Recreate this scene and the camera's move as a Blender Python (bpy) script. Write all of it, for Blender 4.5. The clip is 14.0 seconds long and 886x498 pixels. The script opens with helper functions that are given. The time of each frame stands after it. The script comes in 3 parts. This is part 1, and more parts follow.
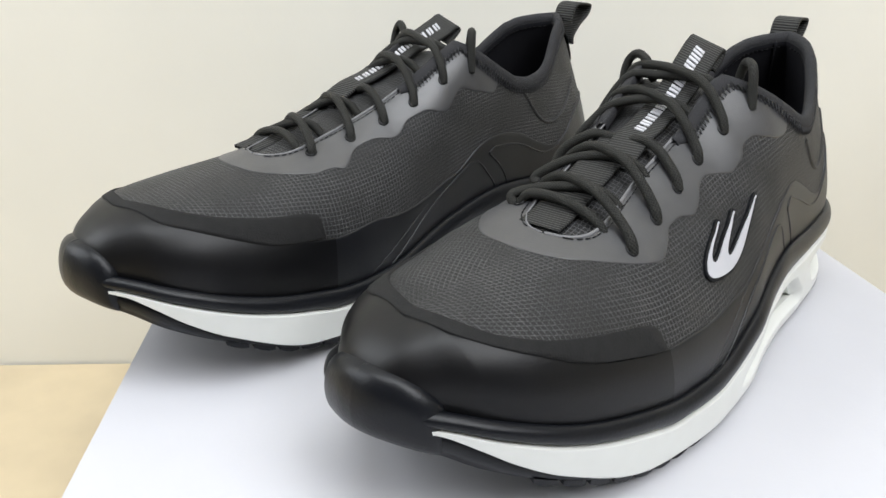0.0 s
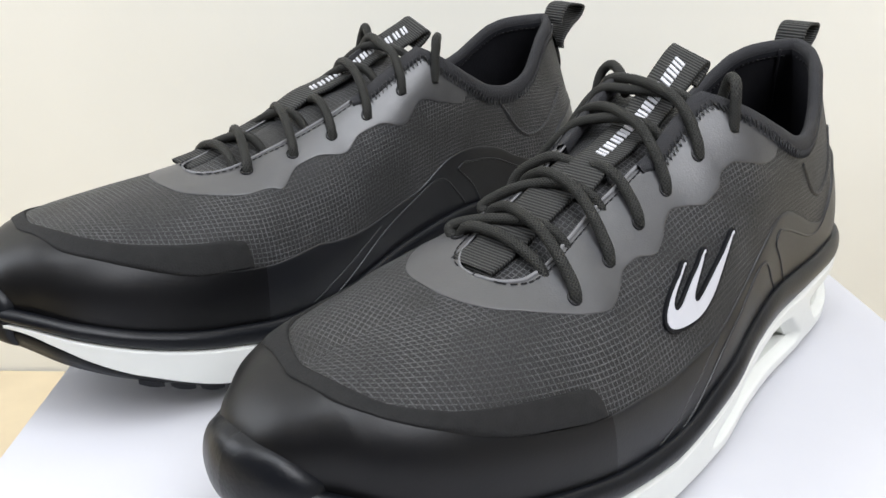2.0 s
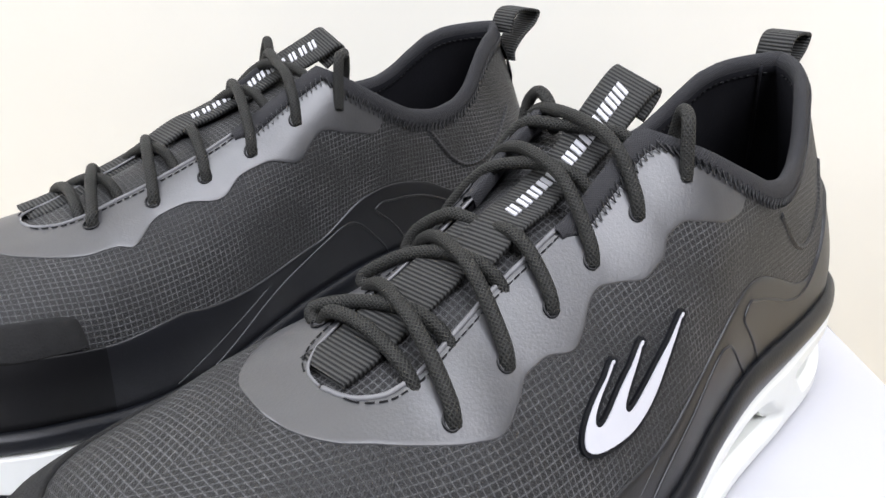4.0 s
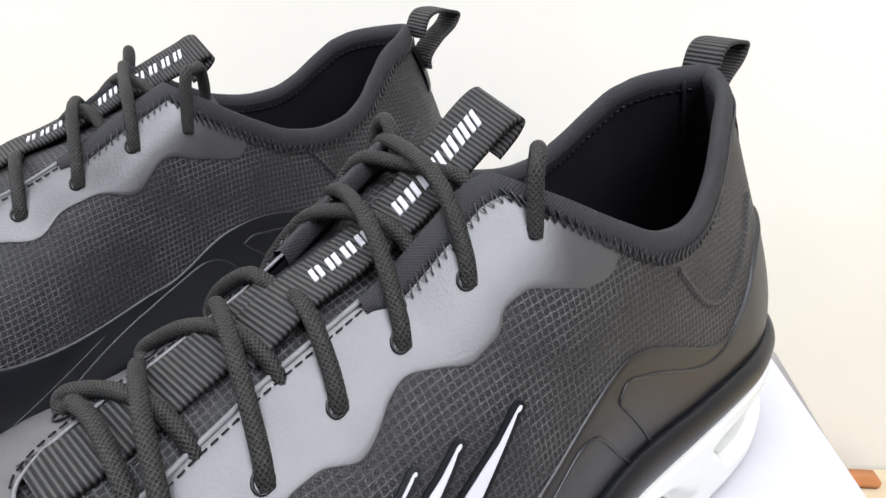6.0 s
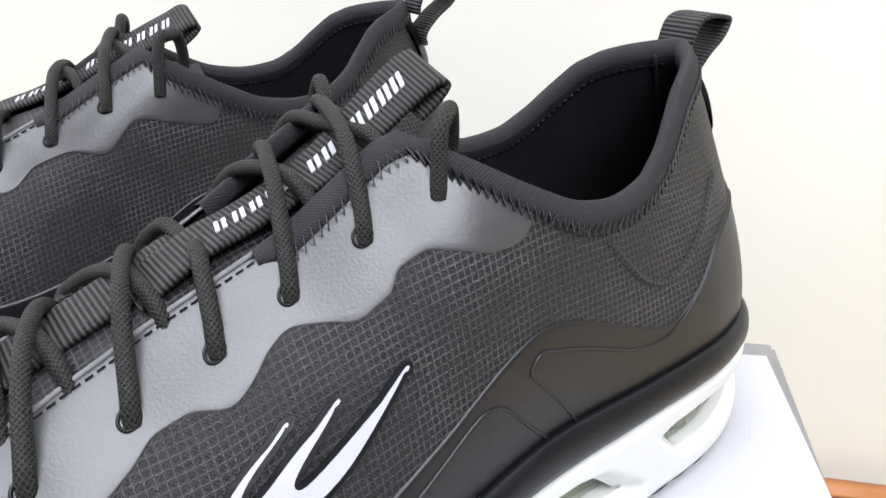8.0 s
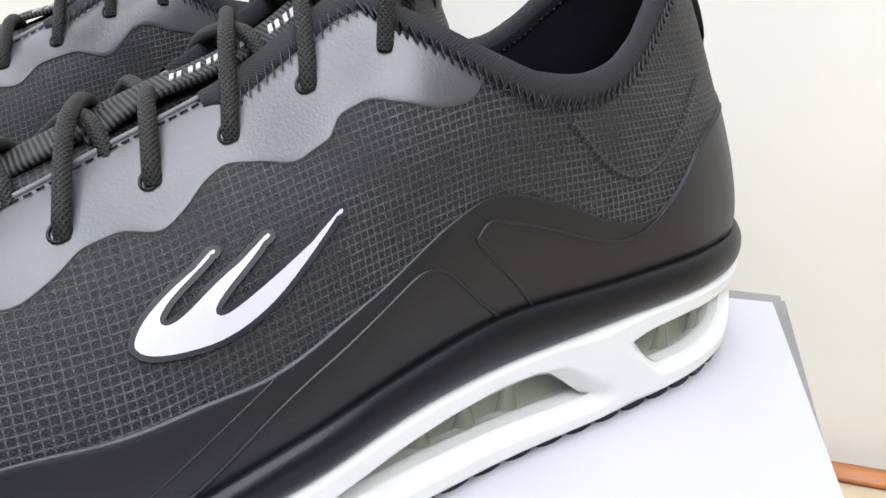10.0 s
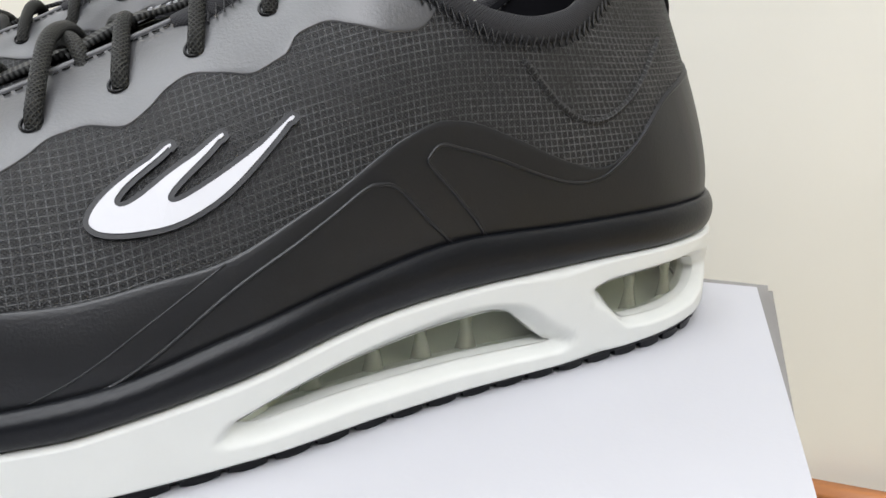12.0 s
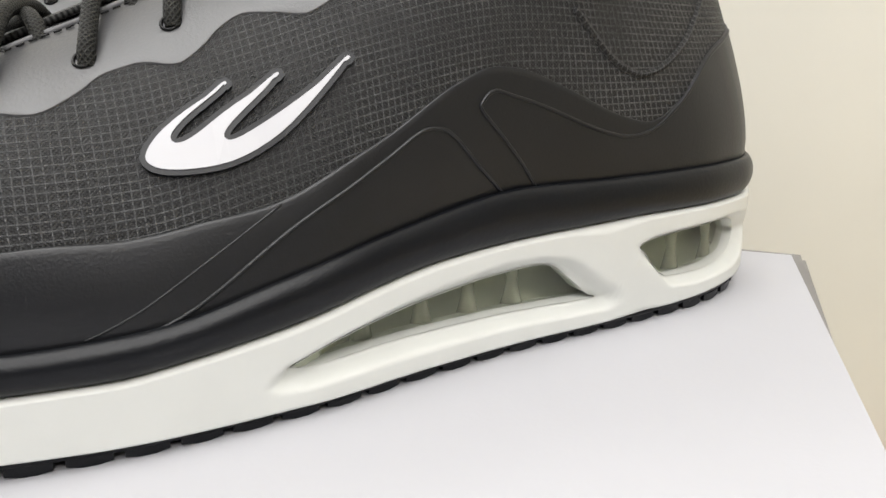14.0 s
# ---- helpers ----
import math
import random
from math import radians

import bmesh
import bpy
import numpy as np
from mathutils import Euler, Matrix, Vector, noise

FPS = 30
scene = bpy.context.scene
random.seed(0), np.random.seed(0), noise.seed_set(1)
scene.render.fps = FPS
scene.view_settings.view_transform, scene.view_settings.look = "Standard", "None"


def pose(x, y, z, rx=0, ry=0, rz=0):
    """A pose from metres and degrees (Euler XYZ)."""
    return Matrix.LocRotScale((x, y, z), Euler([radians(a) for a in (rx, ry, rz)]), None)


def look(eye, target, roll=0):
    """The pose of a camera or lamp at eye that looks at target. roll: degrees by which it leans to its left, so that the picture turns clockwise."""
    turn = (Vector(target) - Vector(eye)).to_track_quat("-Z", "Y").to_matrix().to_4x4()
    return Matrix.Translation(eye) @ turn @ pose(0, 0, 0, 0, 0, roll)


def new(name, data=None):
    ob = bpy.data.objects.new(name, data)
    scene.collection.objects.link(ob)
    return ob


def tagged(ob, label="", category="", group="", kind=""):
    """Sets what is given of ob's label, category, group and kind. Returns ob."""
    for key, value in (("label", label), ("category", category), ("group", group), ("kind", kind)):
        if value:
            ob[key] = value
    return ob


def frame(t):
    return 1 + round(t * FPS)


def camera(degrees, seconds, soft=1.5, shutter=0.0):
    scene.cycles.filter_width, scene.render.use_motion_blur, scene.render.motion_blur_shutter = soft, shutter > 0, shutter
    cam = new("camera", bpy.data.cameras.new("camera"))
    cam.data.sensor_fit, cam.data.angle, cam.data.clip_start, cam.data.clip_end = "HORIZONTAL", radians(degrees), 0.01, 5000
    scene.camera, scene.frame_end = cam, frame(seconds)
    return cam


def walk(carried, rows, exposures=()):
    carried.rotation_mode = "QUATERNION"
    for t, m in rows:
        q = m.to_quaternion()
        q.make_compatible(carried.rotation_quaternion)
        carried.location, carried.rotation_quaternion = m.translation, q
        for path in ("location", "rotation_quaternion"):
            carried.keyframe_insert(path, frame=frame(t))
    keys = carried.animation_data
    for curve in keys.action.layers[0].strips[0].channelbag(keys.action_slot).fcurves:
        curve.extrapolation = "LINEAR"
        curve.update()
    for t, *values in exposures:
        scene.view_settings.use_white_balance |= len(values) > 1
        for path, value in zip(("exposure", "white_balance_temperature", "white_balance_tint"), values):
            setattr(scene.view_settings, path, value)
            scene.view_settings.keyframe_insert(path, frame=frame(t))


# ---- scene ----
cam = camera(59.1, 14.0)
METRES, EYE, TILT, LEAN, TURN = 0.35, 0.163, -22.0, -1.4, 0.0
ROWS = [
    (0.0, 0.0, 0.0, 0.0, 0.0, -0.0, 0.0),
    (0.5, 0.0185, 0.0208, 0.0138, 0.96, -0.4, -0.55),
    (1.0, 0.0441, 0.0248, 0.0216, 2.2, -0.74, -1.08),
    (1.5, 0.0795, 0.0458, 0.0303, 3.12, -0.84, -1.25),
    (2.0, 0.105, 0.0923, 0.0444, 3.18, -0.7, -1.17),
    (4.5, 0.2383, 0.3027, 0.1271, 5.0, -1.42, -1.12),
    (5.0, 0.2719, 0.338, 0.1414, 5.5, -1.73, -1.24),
    (5.5, 0.3089, 0.3673, 0.1546, 6.12, -1.88, -1.32),
    (6.0, 0.3449, 0.3909, 0.1639, 6.95, -2.04, -1.44),
    (6.5, 0.3661, 0.4094, 0.167, 8.18, -2.29, -1.75),
    (7.0, 0.3981, 0.4135, 0.1662, 9.67, -2.46, -2.35),
    (9.5, 0.509, 0.4247, 0.0761, 16.96, -1.95, -5.64),
    (10.0, 0.5312, 0.4349, 0.0501, 17.8, -1.1, -6.06),
    (10.5, 0.5528, 0.4366, 0.0272, 18.74, 0.06, -6.3),
    (11.0, 0.572, 0.4371, -0.0064, 19.64, 1.43, -6.7),
    (11.5, 0.5893, 0.434, -0.0292, 20.24, 2.93, -7.17),
    (12.0, 0.6048, 0.4398, -0.0456, 20.85, 4.16, -7.24),
    (12.5, 0.6012, 0.4523, -0.063, 21.04, 4.76, -7.3),
    (13.0, 0.5948, 0.4546, -0.0735, 21.21, 4.52, -7.31),
    (13.5, 0.598, 0.4459, -0.0753, 21.11, 4.32, -7.4),
    (14.0, 0.5713, 0.4384, -0.084, 20.62, 4.21, -7.35),
]
walk(cam, [(t, pose(0, 0, EYE, TILT, LEAN, TURN) @ pose(METRES * x, METRES * y, METRES * z, 90 + pitch, roll, yaw)) for t, x, y, z, yaw, pitch, roll in ROWS],
     exposures=[(0.0, 0.36, 6350, 10), (2.2, 0.50, 6250, 12), (4.3, 0.74, 6150, 15), (7.0, 0.80, 6150, 14), (9.5, 0.74, 6050, 15), (11.0, 0.44, 6150, 13), (12.5, 0.35, 6450, 11), (14.0, 0.34, 6750, 11)])

# ---------------------------------------------------------------- world and light
world = bpy.data.worlds.new("room_light")
scene.world = world
world.use_nodes = True
wbg = world.node_tree.nodes["Background"]
wbg.inputs[0].default_value = (0.97, 0.985, 1.0, 1)
wbg.inputs[1].default_value = 0.3


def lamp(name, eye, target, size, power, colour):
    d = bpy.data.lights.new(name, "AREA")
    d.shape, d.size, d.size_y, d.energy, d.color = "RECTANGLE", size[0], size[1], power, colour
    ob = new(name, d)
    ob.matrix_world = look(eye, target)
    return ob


# added area lights with no fixture in view, placed for highlights on the shoes
lamp("unseen_area_light", (0.68, -0.45, 1.12), (0.08, 0.3, 0.0), (0.8, 0.75), 11, (0.97, 0.98, 1.0))
# low on the left, for the sheen of the upward faces
lamp("unseen_area_light", (-1.05, 0.10, 0.78), (-0.02, 0.28, 0.05), (0.7, 0.9), 8.0, (0.94, 0.97, 1.0))
lamp("unseen_area_light", (0.0, 0.0, 1.25), (0.0, 0.3, 0.0), (1.0, 0.5), 8.0, (0.94, 0.97, 1.0))


# ---------------------------------------------------------------- materials
def material(name, colour, rough=0.5, metal=0.0, vary=0.15, scale=60.0, bump=0.1, grain=900.0, spec=0.5, coat=0.0):
    m = bpy.data.materials.new(name)
    m.use_nodes = True
    nt = m.node_tree
    b = nt.nodes["Principled BSDF"]
    b.inputs["Roughness"].default_value = rough
    b.inputs["Metallic"].default_value = metal
    b.inputs["Specular IOR Level"].default_value = spec
    b.inputs["Coat Weight"].default_value = coat
    tc = nt.nodes.new("ShaderNodeTexCoord")
    n1 = nt.nodes.new("ShaderNodeTexNoise")
    n1.inputs["Scale"].default_value = scale
    n1.inputs["Detail"].default_value = 5
    n2 = nt.nodes.new("ShaderNodeTexNoise")
    n2.inputs["Scale"].default_value = grain
    n2.inputs["Detail"].default_value = 3
    ramp = nt.nodes.new("ShaderNodeMapRange")
    ramp.inputs[1].default_value, ramp.inputs[2].default_value = 0.3, 0.7
    ramp.inputs[3].default_value, ramp.inputs[4].default_value = 1 - vary, 1 + vary
    mul = nt.nodes.new("ShaderNodeVectorMath")
    mul.operation = "SCALE"
    mul.inputs[0].default_value = colour
    bp = nt.nodes.new("ShaderNodeBump")
    bp.inputs["Strength"].default_value = bump
    bp.inputs["Distance"].default_value = 0.0005
    for n in (n1, n2):
        nt.links.new(tc.outputs["Object"], n.inputs["Vector"])
    nt.links.new(n1.outputs[0], ramp.inputs[0])
    nt.links.new(ramp.outputs[0], mul.inputs["Scale"])
    nt.links.new(mul.outputs[0], b.inputs["Base Color"])
    nt.links.new(n2.outputs[0], bp.inputs["Height"])
    nt.links.new(bp.outputs[0], b.inputs["Normal"])
    return m


M_WALL = material("cream_wall_paint", (0.80, 0.785, 0.715), 0.7, vary=0.03, scale=6, bump=0.08, grain=300)
# dark grey on the unseen front wall keeps reflections in the black shoes deep
M_DIM_WALL = material("dark_unseen_wall", (0.20, 0.20, 0.21), 0.7, vary=0.04, scale=6, bump=0.08, grain=300)
M_TABLE = material("tan_table_top", (0.58, 0.48, 0.32), 0.5, vary=0.1, scale=15)
M_PAPER = material("white_paper", (0.53, 0.53, 0.56), 0.75, vary=0.015, scale=20, bump=0.06, grain=700)
M_BOX = material("grey_card", (0.25, 0.24, 0.23), 0.7, vary=0.08)
M_FABRIC = material("black_ripstop", (0.0045, 0.0045, 0.0048), 0.5, vary=0.2, scale=200, bump=0.4, spec=0.40)
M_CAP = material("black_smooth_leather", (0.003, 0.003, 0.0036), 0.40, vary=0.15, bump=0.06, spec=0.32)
M_EYESTAY = material("grey_film_overlay", (0.045, 0.045, 0.048), 0.39, vary=0.12, scale=120, bump=0.16, grain=1400, spec=0.9)
M_RUBBER = material("black_rubber", (0.0045, 0.0052, 0.0072), 0.36, vary=0.15, bump=0.15, spec=0.3)
M_WHITE = material("white_foam", (0.76, 0.77, 0.735), 0.5, vary=0.02, bump=0.05)
M_LACE = material("black_cord", (0.008, 0.008, 0.0075), 0.62, vary=0.2, scale=400, bump=0.5, spec=0.3)
M_LINING = material("black_lining", (0.006, 0.006, 0.0085), 0.9, vary=0.2, bump=0.3, spec=0.3)
M_WEB = material("black_webbing", (0.005, 0.005, 0.005), 0.72, vary=0.2, bump=0.3, spec=0.3)
M_SILVER = material("white_emblem_film", (0.52, 0.52, 0.55), 0.25, vary=0.02, bump=0.0)


def woven(m, cu, cv, line, light, relief, kind="grid"):
    """Adds threads to a material, laid along its uv map in metres: kind grid, rib or braid."""
    nt = m.node_tree
    b = nt.nodes["Principled BSDF"]
    uvn = nt.nodes.new("ShaderNodeUVMap")
    sep = nt.nodes.new("ShaderNodeSeparateXYZ")
    nt.links.new(uvn.outputs[0], sep.inputs[0])

    def math_node(op, a, c):
        n = nt.nodes.new("ShaderNodeMath")
        n.operation = op
        for k, q in enumerate((a, c)):
            if isinstance(q, (int, float)):
                n.inputs[k].default_value = q
            elif q is not None:
                nt.links.new(q, n.inputs[k])
        return n.outputs[0]

    def stripes(x, c, w):
        t = math_node("PINGPONG", x, c / 2)
        r = nt.nodes.new("ShaderNodeMapRange")
        r.inputs[1].default_value, r.inputs[2].default_value, r.inputs[3].default_value, r.inputs[4].default_value = w * 0.3, w, 1, 0
        nt.links.new(t, r.inputs[0])
        return r.outputs[0]
    x, y = sep.outputs[0], sep.outputs[1]
    if kind == "grid":
        lines = math_node("MAXIMUM", stripes(x, cu, line), stripes(y, cv, line))
        fine = math_node("MULTIPLY", stripes(math_node("ADD", x, y), 0.0009, 0.0004), stripes(math_node("SUBTRACT", x, y), 0.0009, 0.0004))
        patch = nt.nodes.new("ShaderNodeTexNoise")
        patch.inputs["Scale"].default_value = 35
        tc = nt.nodes.new("ShaderNodeTexCoord")
        nt.links.new(tc.outputs["Object"], patch.inputs["Vector"])
        pr = nt.nodes.new("ShaderNodeMapRange")
        pr.inputs[1].default_value, pr.inputs[2].default_value, pr.inputs[3].default_value, pr.inputs[4].default_value = 0.38, 0.60, 0.35, 1.0
        nt.links.new(patch.outputs[0], pr.inputs[0])
        speck = nt.nodes.new("ShaderNodeTexNoise")
        speck.inputs["Scale"].default_value, speck.inputs["Detail"].default_value = 1500, 2
        nt.links.new(tc.outputs["Object"], speck.inputs["Vector"])
        sr = nt.nodes.new("ShaderNodeMapRange")
        sr.inputs[1].default_value, sr.inputs[2].default_value, sr.inputs[3].default_value, sr.inputs[4].default_value = 0.34, 0.66, 0.30, 1.25
        nt.links.new(speck.outputs[0], sr.inputs[0])
        mask = math_node("MULTIPLY", math_node("MULTIPLY", lines, pr.outputs[0]), sr.outputs[0])
        grain = math_node("MULTIPLY", fine, sr.outputs[0])
        height = math_node("ADD", mask, math_node("MULTIPLY", grain, 0.7))
        tint = math_node("ADD", math_node("MULTIPLY", mask, 0.85), math_node("MULTIPLY", grain, 0.16))
    elif kind == "rib":
        mask = stripes(x, cu, line)
        height = tint = mask
    else:
        p, q = math_node("ADD", x, y), math_node("SUBTRACT", x, y)
        height = math_node("MAXIMUM", stripes(p, cu, line), stripes(q, cu, line))
        tint = height
    old = b.inputs["Base Color"].links[0].from_socket
    mixn = nt.nodes.new("ShaderNodeMix")
    mixn.data_type = "RGBA"
    nt.links.new(tint, mixn.inputs[0])
    nt.links.new(old, mixn.inputs[6])
    mixn.inputs[7].default_value = (*light, 1)
    nt.links.new(mixn.outputs[2], b.inputs["Base Color"])
    bp = nt.nodes.new("ShaderNodeBump")
    bp.inputs["Strength"].default_value = 1.0
    bp.inputs["Distance"].default_value = relief
    nt.links.new(height, bp.inputs["Height"])
    nt.links.new(b.inputs["Normal"].links[0].from_socket, bp.inputs["Normal"])
    nt.links.new(bp.outputs[0], b.inputs["Normal"])
    return m


woven(M_FABRIC, 0.0018, 0.0018, 0.00028, (0.115, 0.116, 0.119), 0.00022)
woven(M_WEB, 0.00125, 0, 0.0005, (0.055, 0.055, 0.052), 0.0003, "rib")
woven(M_LACE, 0.0012, 0, 0.00038, (0.030, 0.030, 0.026), 0.0005, "braid")
M_MATTE = material("black_flocked_overlay", (0.010, 0.010, 0.010), 0.8, vary=0.2, scale=300, bump=0.5, grain=1500, spec=0.3)
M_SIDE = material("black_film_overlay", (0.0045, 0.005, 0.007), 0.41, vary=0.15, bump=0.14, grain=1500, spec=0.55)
M_COLLAR = material("black_knit_collar", (0.014, 0.014, 0.0155), 0.8, vary=0.15, scale=300, bump=0.4, grain=1600, spec=0.3)
woven(M_COLLAR, 0.0008, 0, 0.0003, (0.034, 0.034, 0.037), 0.00015, "braid")
M_THREAD = material("black_thread", (0.022, 0.022, 0.023), 0.4, vary=0.1, bump=0.1)
M_EDGE = material("pale_grey_cut_edge", (0.15, 0.15, 0.155), 0.6, vary=0.15, scale=300)
M_CORE = material("grey_green_plastic", (0.62, 0.65, 0.53), 0.3, vary=0.1, scale=90)
M_PILLAR = material("clear_yellowish_plastic", (0.70, 0.70, 0.58), 0.15, vary=0.05)
M_PILLAR.node_tree.nodes["Principled BSDF"].inputs["Transmission Weight"].default_value = 0.55
M_AIR = material("clear_air_cushion", (0.78, 0.81, 0.70), 0.12, vary=0.02, bump=0.02)
M_AIR.node_tree.nodes["Principled BSDF"].inputs["Transmission Weight"].default_value = 0.9
M_AIR.node_tree.nodes["Principled BSDF"].inputs["IOR"].default_value = 1.15


# ---------------------------------------------------------------- helpers
def curve_of(*pts):
    """A smooth monotone curve through (x, y) pairs."""
    xs, ys = np.array([p[0] for p in pts], float), np.array([p[1] for p in pts], float)
    h, d = np.diff(xs), np.diff(ys) / np.diff(xs)
    m = np.zeros(len(xs))
    m[0], m[-1] = d[0], d[-1]
    for k in range(1, len(xs) - 1):
        if d[k - 1] * d[k] > 0:
            w1, w2 = 2 * h[k] + h[k - 1], h[k] + 2 * h[k - 1]
            m[k] = (w1 + w2) / (w1 / d[k - 1] + w2 / d[k])

    def f(x):
        x = min(max(x, xs[0]), xs[-1])
        k = int(min(max(np.searchsorted(xs, x) - 1, 0), len(h) - 1))
        t = (x - xs[k]) / h[k]
        return float((2 * t**3 - 3 * t**2 + 1) * ys[k] + (t**3 - 2 * t**2 + t) * h[k] * m[k]
                     + (-2 * t**3 + 3 * t**2) * ys[k + 1] + (t**3 - t**2) * h[k] * m[k + 1])
    return f


def smooth(a, b, x):
    t = min(max((x - a) / (b - a), 0.0), 1.0)
    return t * t * (3 - 2 * t)


def mesh_object(name, bm, mat, parent=None, label="", flat=False):
    bmesh.ops.remove_doubles(bm, verts=bm.verts, dist=1e-6)
    bmesh.ops.recalc_face_normals(bm, faces=bm.faces)
    me = bpy.data.meshes.new(name)
    bm.to_mesh(me)
    bm.free()
    for p in me.polygons:
        p.use_smooth = not flat
    me.materials.append(mat)
    ob = new(name, me)
    if parent is not None:
        ob.parent = parent
    if label:
        tagged(ob, label)
    return ob


def part(name, bm, mat, parent, label="", flat=False):
    return mesh_object(name, bm, mat, parent, label, flat)


def grid(bm, rows, wrap=False):
    """Faces over rows of points, with a uv map in metres."""
    uv = bm.loops.layers.uv.verify()
    vs = [[bm.verts.new(p) for p in r] for r in rows]
    mid = len(rows[0]) // 2
    along, where = 0.0, {}
    for i, r in enumerate(vs):
        if i:
            along += (r[mid].co - vs[i - 1][mid].co).length
        across = 0.0
        for k, v in enumerate(r):
            if k:
                across += (v.co - r[k - 1].co).length
            where[v] = (along, across)
    for a, b in zip(vs, vs[1:]):
        n = len(a)
        for k in range(n if wrap else n - 1):
            f = (a[k], a[(k + 1) % n], b[(k + 1) % n], b[k])
            if len({tuple(v.co) for v in f}) == 4:
                face = bm.faces.new(f)
                for l in face.loops:
                    l[uv].uv = where[l.vert]
            elif len({tuple(v.co) for v in f}) == 3:
                seen, g = set(), []
                for v in f:
                    if tuple(v.co) not in seen:
                        seen.add(tuple(v.co))
                        g.append(v)
                face = bm.faces.new(g)
                for l in face.loops:
                    l[uv].uv = where[l.vert]
    return vs


def tube(bm, pts, radius, sides=8, cap=True):
    """A round cord along points."""
    pts = [Vector(p) for p in pts]
    rows, up = [], Vector((0.13, 0.21, 0.97))
    for k, p in enumerate(pts):
        d = (pts[min(k + 1, len(pts) - 1)] - pts[max(k - 1, 0)]).normalized()
        a = d.cross(up).normalized()
        b = a.cross(d)
        up = b
        rows.append([p + (a * math.cos(t) + b * math.sin(t)) * radius for t in np.linspace(0, 2 * math.pi, sides + 1)])
    if cap:
        rows = [[pts[0]] * (sides + 1)] + rows + [[pts[-1]] * (sides + 1)]
    grid(bm, rows)


def spline(pts, n=8):
    """Points of a smooth path through the given ones."""
    p = [Vector(q) for q in pts]
    p = [p[0] * 2 - p[1]] + p + [p[-1] * 2 - p[-2]]
    out = []
    for k in range(1, len(p) - 2):
        for t in np.linspace(0, 1, n, endpoint=False):
            a, b, c, d = p[k - 1], p[k], p[k + 1], p[k + 2]
            out.append(0.5 * ((2 * b) + (c - a) * t + (2 * a - 5 * b + 4 * c - d) * t**2 + (3 * b - a - 3 * c + d) * t**3))
    return out + [p[-2]]


def box(bm, x0, x1, y0, y1, z0, z1):
    r = bmesh.ops.create_cube(bm, size=1)
    bmesh.ops.transform(bm, verts=r["verts"], matrix=Matrix.LocRotScale(((x0 + x1) / 2, (y0 + y1) / 2, (z0 + z1) / 2), None, (x1 - x0, y1 - y0, z1 - z0)))
    return r["verts"]


# ---------------------------------------------------------------- the room
TABLE_Z, FLOOR_Z, CEILING_Z = -0.14, -0.89, 1.55
ROOM = pose(0, 0.526, 0, 0, 0, 4.0)
M_CEILING = material("white_ceiling_paint", (0.82, 0.82, 0.81), 0.8, vary=0.03, scale=4)
M_FLOOR = material("tan_floor", (0.42, 0.36, 0.28), 0.6, vary=0.12, scale=5)


def room_piece(name, size, mat, label, category):
    b = bmesh.new()
    box(b, *size)
    ob = tagged(mesh_object(name, b, mat, flat=True), label, category, kind="structure")
    ob.matrix_world = ROOM
    return ob


table = tagged(new("table"), "tan wooden table against the cream wall", "table")
table.matrix_world = ROOM
bm = bmesh.new()
box(bm, -1.6, 1.6, -1.3, -0.002, TABLE_Z - 0.04, TABLE_Z)
part("tabletop", bm, M_TABLE, table, "tan wooden top", flat=True)
for lx in (-1.52, 1.46):
    for ly in (-1.24, -0.10):
        bm = bmesh.new()
        box(bm, lx, lx + 0.06, ly, ly + 0.06, FLOOR_Z, TABLE_Z - 0.04)
        part("leg", bm, M_TABLE, table, flat=True)
room_piece("wall_back", (-2.2, 2.2, 0.0, 0.1, FLOOR_Z, CEILING_Z), M_WALL, "plain cream painted wall behind the table", "wall")
room_piece("wall_left", (-2.3, -2.2, -2.8, 0.1, FLOOR_Z, CEILING_Z), M_WALL, "plain cream painted side wall", "wall")
room_piece("wall_right", (2.2, 2.3, -2.8, 0.1, FLOOR_Z, CEILING_Z), M_WALL, "plain cream painted side wall", "wall")
room_piece("wall_front", (-2.2, 2.2, -2.9, -2.8, FLOOR_Z, CEILING_Z), M_DIM_WALL, "unseen wall across the room, made dark to deepen reflections", "wall")
room_piece("floor", (-2.3, 2.3, -2.9, 0.1, FLOOR_Z - 0.1, FLOOR_Z), M_FLOOR, "plain tan floor of the room", "floor")
room_piece("ceiling", (-2.3, 2.3, -2.9, 0.1, CEILING_Z, CEILING_Z + 0.1), M_CEILING, "plain white painted ceiling", "ceiling")

# ---------------------------------------------------------------- box and paper
bm = bmesh.new()
v = box(bm, -0.345, 0.0, -0.50, 0.0, TABLE_Z, -0.004)
bmesh.ops.bevel(bm, geom=bm.edges[:], offset=0.002, segments=2, affect="EDGES")
shoe_box = tagged(mesh_object("shoe_box", bm, M_BOX, flat=True), "grey cardboard shoe box on the table under white paper", "box")
shoe_box.matrix_world = pose(0.2255, 0.449, 0, 0, 0, 3.0)
bm = bmesh.new()
box(bm, -0.355, 0.0, -0.50, 0.0, -0.0036, 0.0)
paper = tagged(mesh_object("paper_sheet", bm, M_PAPER, flat=True), "white paper sheet lying on the shoe box", "paper")
paper.matrix_world = pose(0.2195, 0.431, 0, 0, 0, 5.9)

